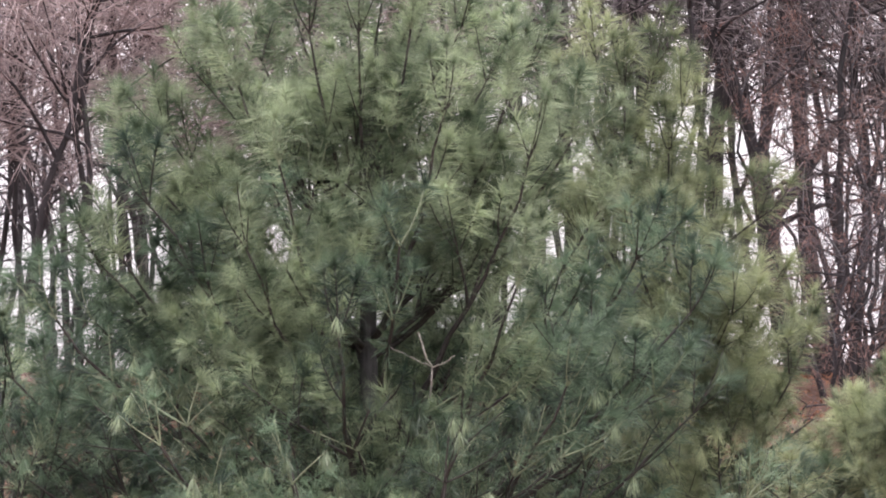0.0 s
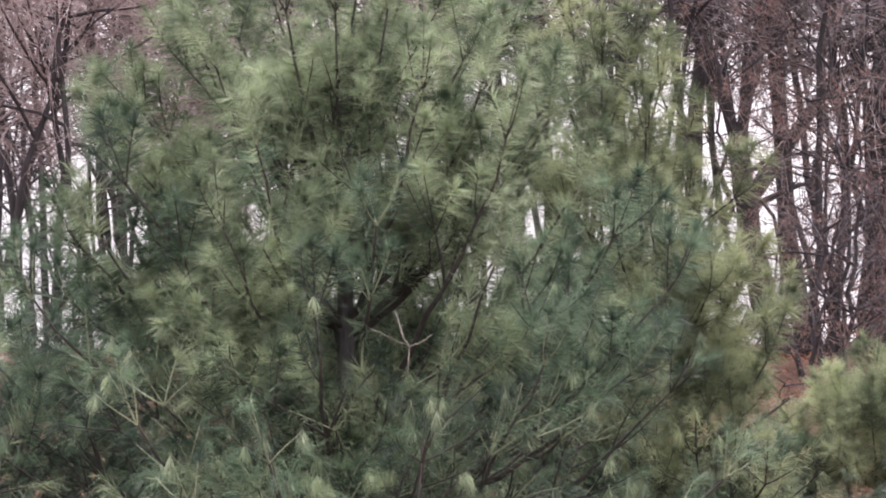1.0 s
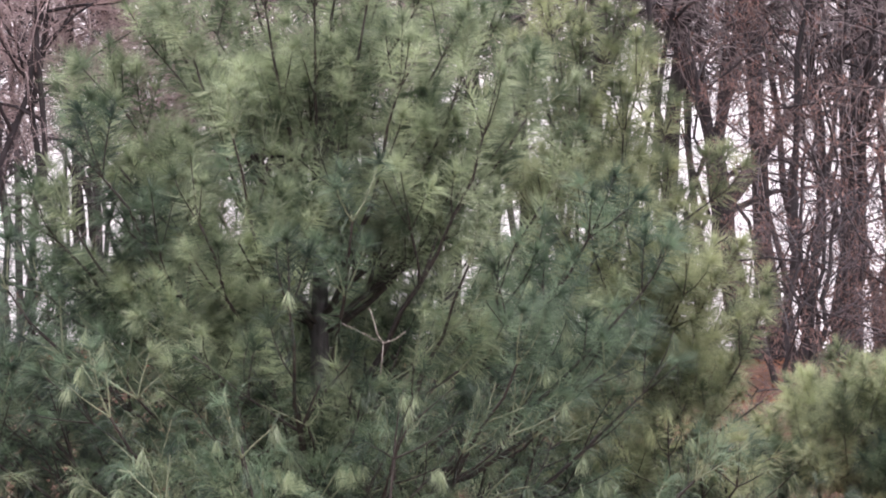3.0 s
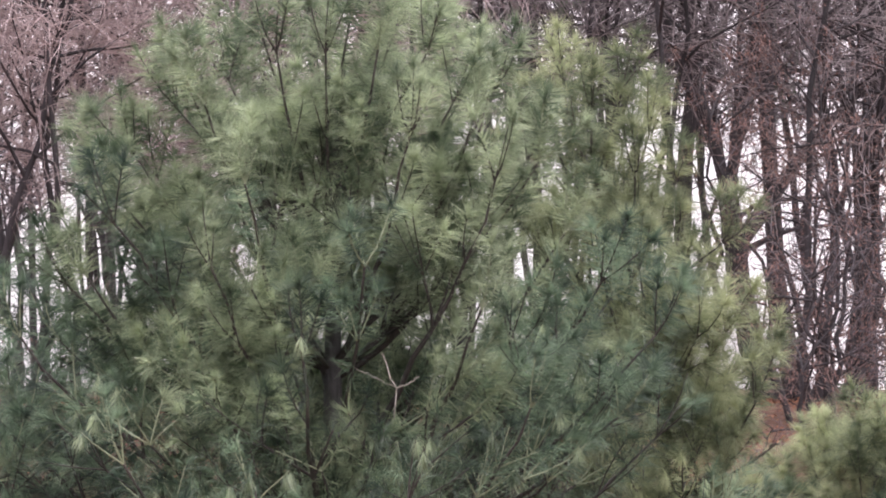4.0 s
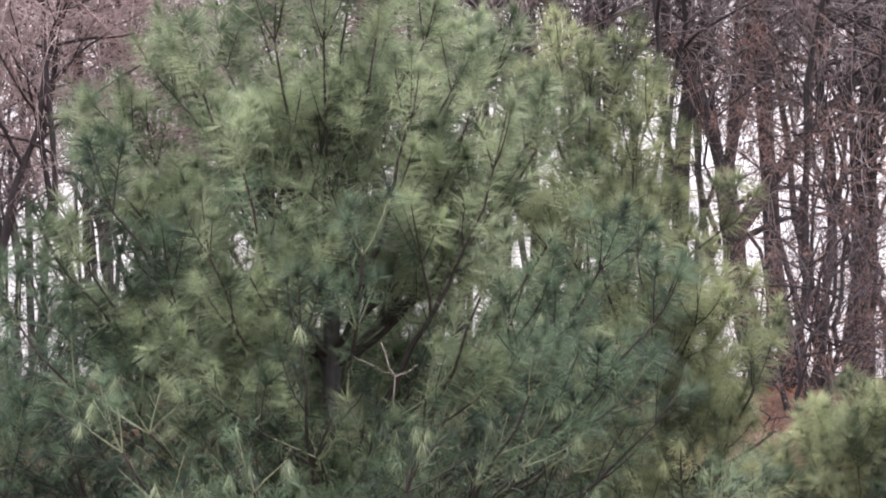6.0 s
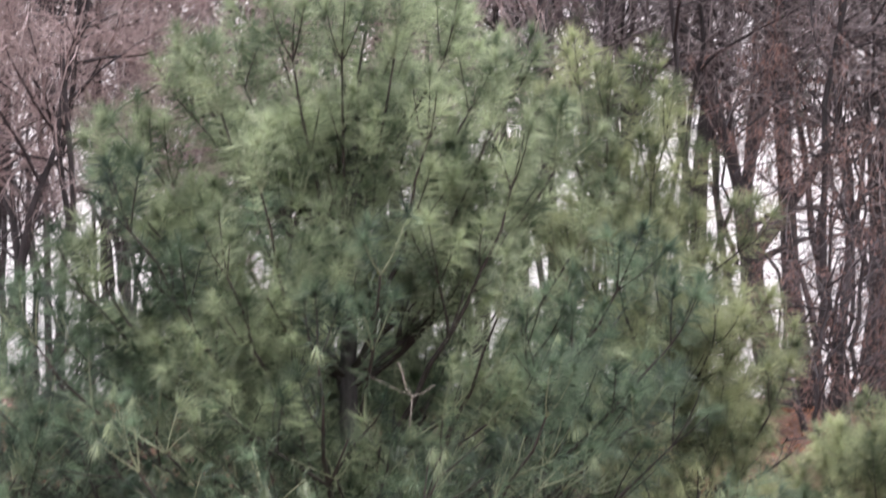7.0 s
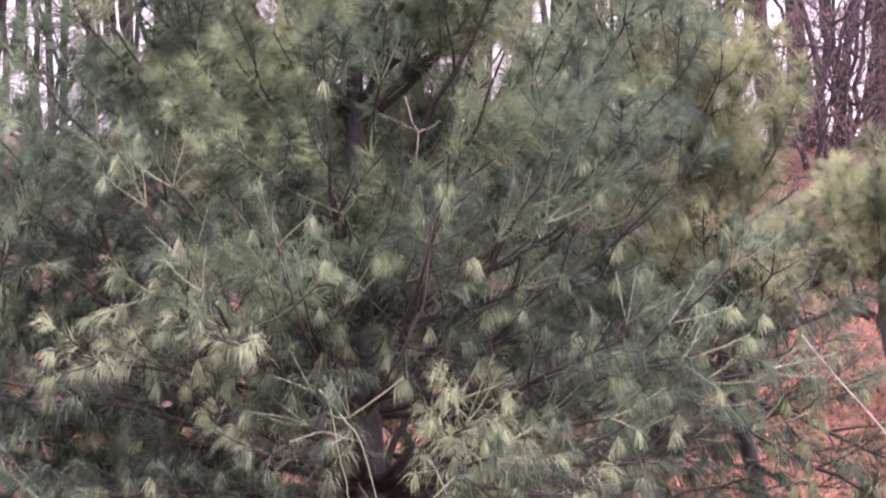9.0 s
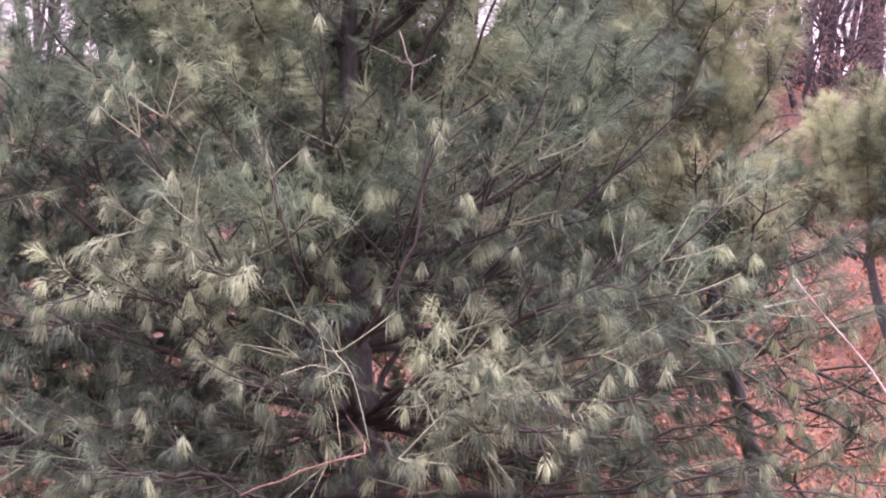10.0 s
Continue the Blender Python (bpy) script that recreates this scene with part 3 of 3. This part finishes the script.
def forest_tree(x, y, height, r, lean, seed, limbs, low, twig_count, twig_mat, label, sag=0.3, leaves=0, forks=(), taper=0.75, wobble=0.05,
                reach=1.0, thick=0.006, boughs=0):
    """A bare tree: trunk, limbs and fine twigs; forks: (height, bearing, elevation, length, radius) of heavy stems."""
    global rng
    rng = np.random.default_rng(seed)
    base = np.array([x, y, float(ground_z(x, y)) - 0.1])
    tree = thing("bare_tree", base, label, "tree", "woodland trees")
    k = 14
    t = np.linspace(0, 1, k)
    wob = np.cumsum(rng.normal(0, wobble, (k, 2)), 0)
    wob -= wob[0]
    pts = np.stack([lean[0] * t * height + wob[:, 0], lean[1] * t * height + wob[:, 1], t * height], 1)
    pile = Pile()
    pile.tube(pts, r * (1 - taper * t) + r * 0.4 * np.exp(-t * height * 3), 9)
    part("trunk", pile, forest_bark, tree)
    starts, ends = [], []

    def limb(c, d, length, br, bow, steps, bare=1):
        bp, _ = bend(c, d, length, bow, steps)
        bp[1:] += np.cumsum(rng.normal(0, 0.035 * length / steps ** 0.5, (steps, 3)), 0)
        p2 = Pile()
        p2.tube(bp, np.linspace(br, br * 0.3, steps + 1), 6)
        part("limb", p2, forest_bark, tree)
        for i in range(bare, steps):
            starts.append(bp[i])
            ends.append(bp[i + 1])
        return bp

    def where(z):
        return np.array([np.interp(z, pts[:, 2], pts[:, i]) for i in range(3)])

    def aim(a, e):
        a, e = math.radians(a), math.radians(e)
        return np.array([math.cos(a) * math.cos(e), math.sin(a) * math.cos(e), math.sin(e)])

    for fz, fa, fe, fl, fr in forks:
        bp = limb(where(fz), aim(fa, fe), fl, fr, UP * 0.35, 8, 4)
        for i in (3, 5, 6):
            limb(bp[i], unit(bp[i] - bp[i - 1]) + rng.normal(0, 0.6, 3), rng.uniform(0.8, 1.6), fr * 0.4, rng.normal(0, 0.4, 3), 5)
    for i in range(limbs):
        z = low + (height * 0.92 - low) * (i + rng.random()) / limbs
        limb(where(z), aim(rng.uniform(0, 360), rng.uniform(0, 55)), rng.uniform(0.8, 1.8) * reach, r * rng.uniform(0.14, 0.3) + 0.006, rng.normal(0, 0.4, 3), 5)
    starts, ends = np.array(starts), np.array(ends)
    fine = Pile()
    pick = rng.integers(0, len(starts), twig_count)
    a, b = starts[pick], ends[pick]
    u = rng.random((twig_count, 1))
    d = unit(b - a) + rng.normal(0, 0.65, (twig_count, 3))
    mid, tip = sticks(fine, a + (b - a) * u, d, rng.uniform(0.35, 0.95, twig_count) * reach, rng.uniform(0.5, 1.0, twig_count) * thick, sag)
    q = np.repeat(mid, 2, 0) + (np.repeat(tip, 2, 0) - np.repeat(mid, 2, 0)) * rng.random((2 * twig_count, 1))
    m2, t2 = sticks(fine, q, np.repeat(tip - mid, 2, 0) * 2 + rng.normal(0, 0.35, (2 * twig_count, 3)), rng.uniform(0.18, 0.5, 2 * twig_count),
                    rng.uniform(0.4, 0.75, 2 * twig_count) * thick, sag * 1.3, True)
    part("branchwork", fine, twig_mat, tree, "fine bare twigs", True, "stuff")
    if leaves:
        leafy, n = Pile(), int(3.0 * leaves * len(t2))
        pick = rng.integers(0, len(t2), n)
        p = m2[pick] + (t2[pick] - m2[pick]) * rng.uniform(-0.5, 1, (n, 1)) + rng.normal(0, 0.025, (n, 3))
        loose_leaves(leafy, n, *p.T, rng.uniform(0.008, 0.019, n), 2.0)
        part("dead_leaves", leafy, dry_leaf, tree, "clinging russet dead leaves", False, "stuff")
    if boughs:
        green = Pile()
        pick = rng.integers(0, len(t2), boughs)
        for p, q in zip(m2[pick], t2[pick]):
            needles(green, p, q, 8, 0.13, 0.5, 45, 0.0, 2.6)
        part("needles", green, needle_dark, tree, "dark green conifer needles", False, "stuff")
    return tree


# the heavy forked tree on the crest
forest_tree(3.1, 29.0, 2.05, 0.12, (-0.17, 0.0), 3, 2, 0.9, 700, forest_twig, "dark forked bare tree on the crest", 0.3, 0,
            [(1.9, 174, 74, 5.0, 0.06), (1.88, 8, 78, 5.0, 0.06), (1.45, 4, 44, 2.8, 0.08), (1.25, 176, 82, 5.5, 0.035), (1.8, 60, 84, 4.5, 0.03)], 0.25, 0.02)

for x, y, seed in ((2.1, 30.2, 4), (3.75, 28.2, 6), (2.5, 33.0, 8), (-3.4, 29.5, 9), (-2.6, 31.0, 10), (4.4, 31.5, 12)):
    side = np.random.default_rng(seed)
    forest_tree(x, y, 2.4, 0.045, (side.normal(0, 0.08), 0.0), seed, 3, 1.2, 230, forest_twig, "dark many-stemmed bare tree on the crest", 0.3, 0,
                [(z, side.uniform(0, 360), side.uniform(66, 82), side.uniform(3.5, 5.5), side.uniform(0.018, 0.036)) for z in (0.9, 1.3, 1.7, 2.2, 2.35)], 0.3, 0.05)

# straight thin trunks over the crest
plan = np.random.default_rng(5)
for i in range(84):
    y = plan.uniform(27.5, 46)
    u = (i + plan.uniform(0.1, 0.9)) / 42 - 1
    x = (0.35 * np.sign(u) + 7.2 * u) * y / 32
    if abs(x * 29 / y - 2.85) < 0.42 and y < 38:
        continue
    r = plan.choice([0.016, 0.024, 0.036, 0.05], p=[0.3, 0.35, 0.25, 0.1])
    forest_tree(x, y, plan.uniform(6.5, 8.5), r, (plan.normal(0, 0.1), plan.normal(0, 0.03)), 100 + i, 13, (2.4 if x > 0.8 else 1.2) + 0.1 * max(0, y - 30), 105 if x > 0.8 else 115, forest_twig,
                "thin dark bare tree on the crest", 0.35, wobble=0.17, reach=1.0 + r * 3, thick=0.009)

# tall tangled crowns farther off, dark against the sky
for i in range(24):
    x, y = -6.3 + 0.56 * i + plan.normal(0, 0.15), plan.uniform(33, 41)
    forest_tree(x, y, plan.uniform(8.0, 9.5), 0.045, (plan.normal(0, 0.06), 0), 700 + i, 15, 3.2 + 0.14 * (y - 33), 190, forest_twig,
                "tall dark bare tree with a tangled crown", 0.45, wobble=0.1, reach=1.35, thick=0.014)

# twiggy saplings in front of the crest
for i in range(17):
    x, y = -5.2 + 0.3 * i + plan.normal(0, 0.15), plan.uniform(21, 27)
    forest_tree(x, y, plan.uniform(4.6, 6.0), 0.028, (plan.normal(0, 0.08), 0), 200 + i, 14, 1.7, 480, pink_twig,
                "pinkish-brown twiggy sapling below the crest", 0.5, reach=0.9, thick=0.005)
for i in range(5):
    x, y = 2.45 + 0.5 * i + plan.normal(0, 0.15), plan.uniform(22, 27)
    forest_tree(x, y, plan.uniform(0.7, 1.5), 0.018, (plan.normal(0, 0.08), 0), 300 + i, 8, 0.3, 75, forest_twig,
                "sapling with clinging russet dead leaves", 0.3, 1.5, reach=0.7, thick=0.005)
for i in range(6):
    x, y = 2.75 + 0.18 * i + plan.normal(0, 0.05), plan.uniform(22.5, 25.5)
    forest_tree(x, y, plan.uniform(2.2, 3.2), 0.02, (plan.normal(0, 0.06), 0), 600 + i, 9, 0.4, 44, russet_twig,
                "reddish-brown twiggy sapling with clinging dead leaves", 0.4, 4.0, reach=0.5, thick=0.005)
for i in range(15):
    x, y = -0.7 + 0.34 * i + plan.normal(0, 0.1), plan.uniform(24, 28)
    if 2.3 < x * 27 / y < 3.15:
        continue
    forest_tree(x, y, plan.uniform(5.4, 6.6), 0.03, (plan.normal(0, 0.06), 0), 620 + i, 13, 2.6, 300, brown_twig,
                "grey-brown twiggy sapling under the crest", 0.3, reach=0.95, thick=0.005)
for i in range(4):
    x, y = 3.2 + 0.22 * i + plan.normal(0, 0.05), plan.uniform(24, 27)
    forest_tree(x, y, plan.uniform(4.4, 5.4), 0.028, (plan.normal(0, 0.06), 0), 650 + i, 15, 1.2, 120, brown_twig,
                "grey-brown twiggy sapling with some clinging dead leaves", 0.45, 0.6, reach=0.75, thick=0.005)

# low brush on the slope under the crest
for i in range(20):
    x, y = (1.7 + 0.24 * i if i < 13 else -4.6 + 0.33 * (i - 13)) + plan.normal(0, 0.1), plan.uniform(19, 26)
    forest_tree(x, y, plan.uniform(0.3, 0.6), 0.01, (plan.normal(0, 0.1), 0), 500 + i, 6, 0.08, 26, russet_twig,
                "low brush with russet dead leaves", 0.2, 3.0, reach=0.4, thick=0.004)

# dark conifers standing over the crest
for i, (x, y) in enumerate(((2.6, 33.0), (3.7, 32.0), (4.6, 34.0), (1.3, 35.0))):
    forest_tree(x, y, 9.0, 0.1, (0.0, 0.0), 401 + i, 26, 3.3, 200, forest_twig, "dark conifer with drooping green boughs", 0.7, reach=1.4, boughs=560)
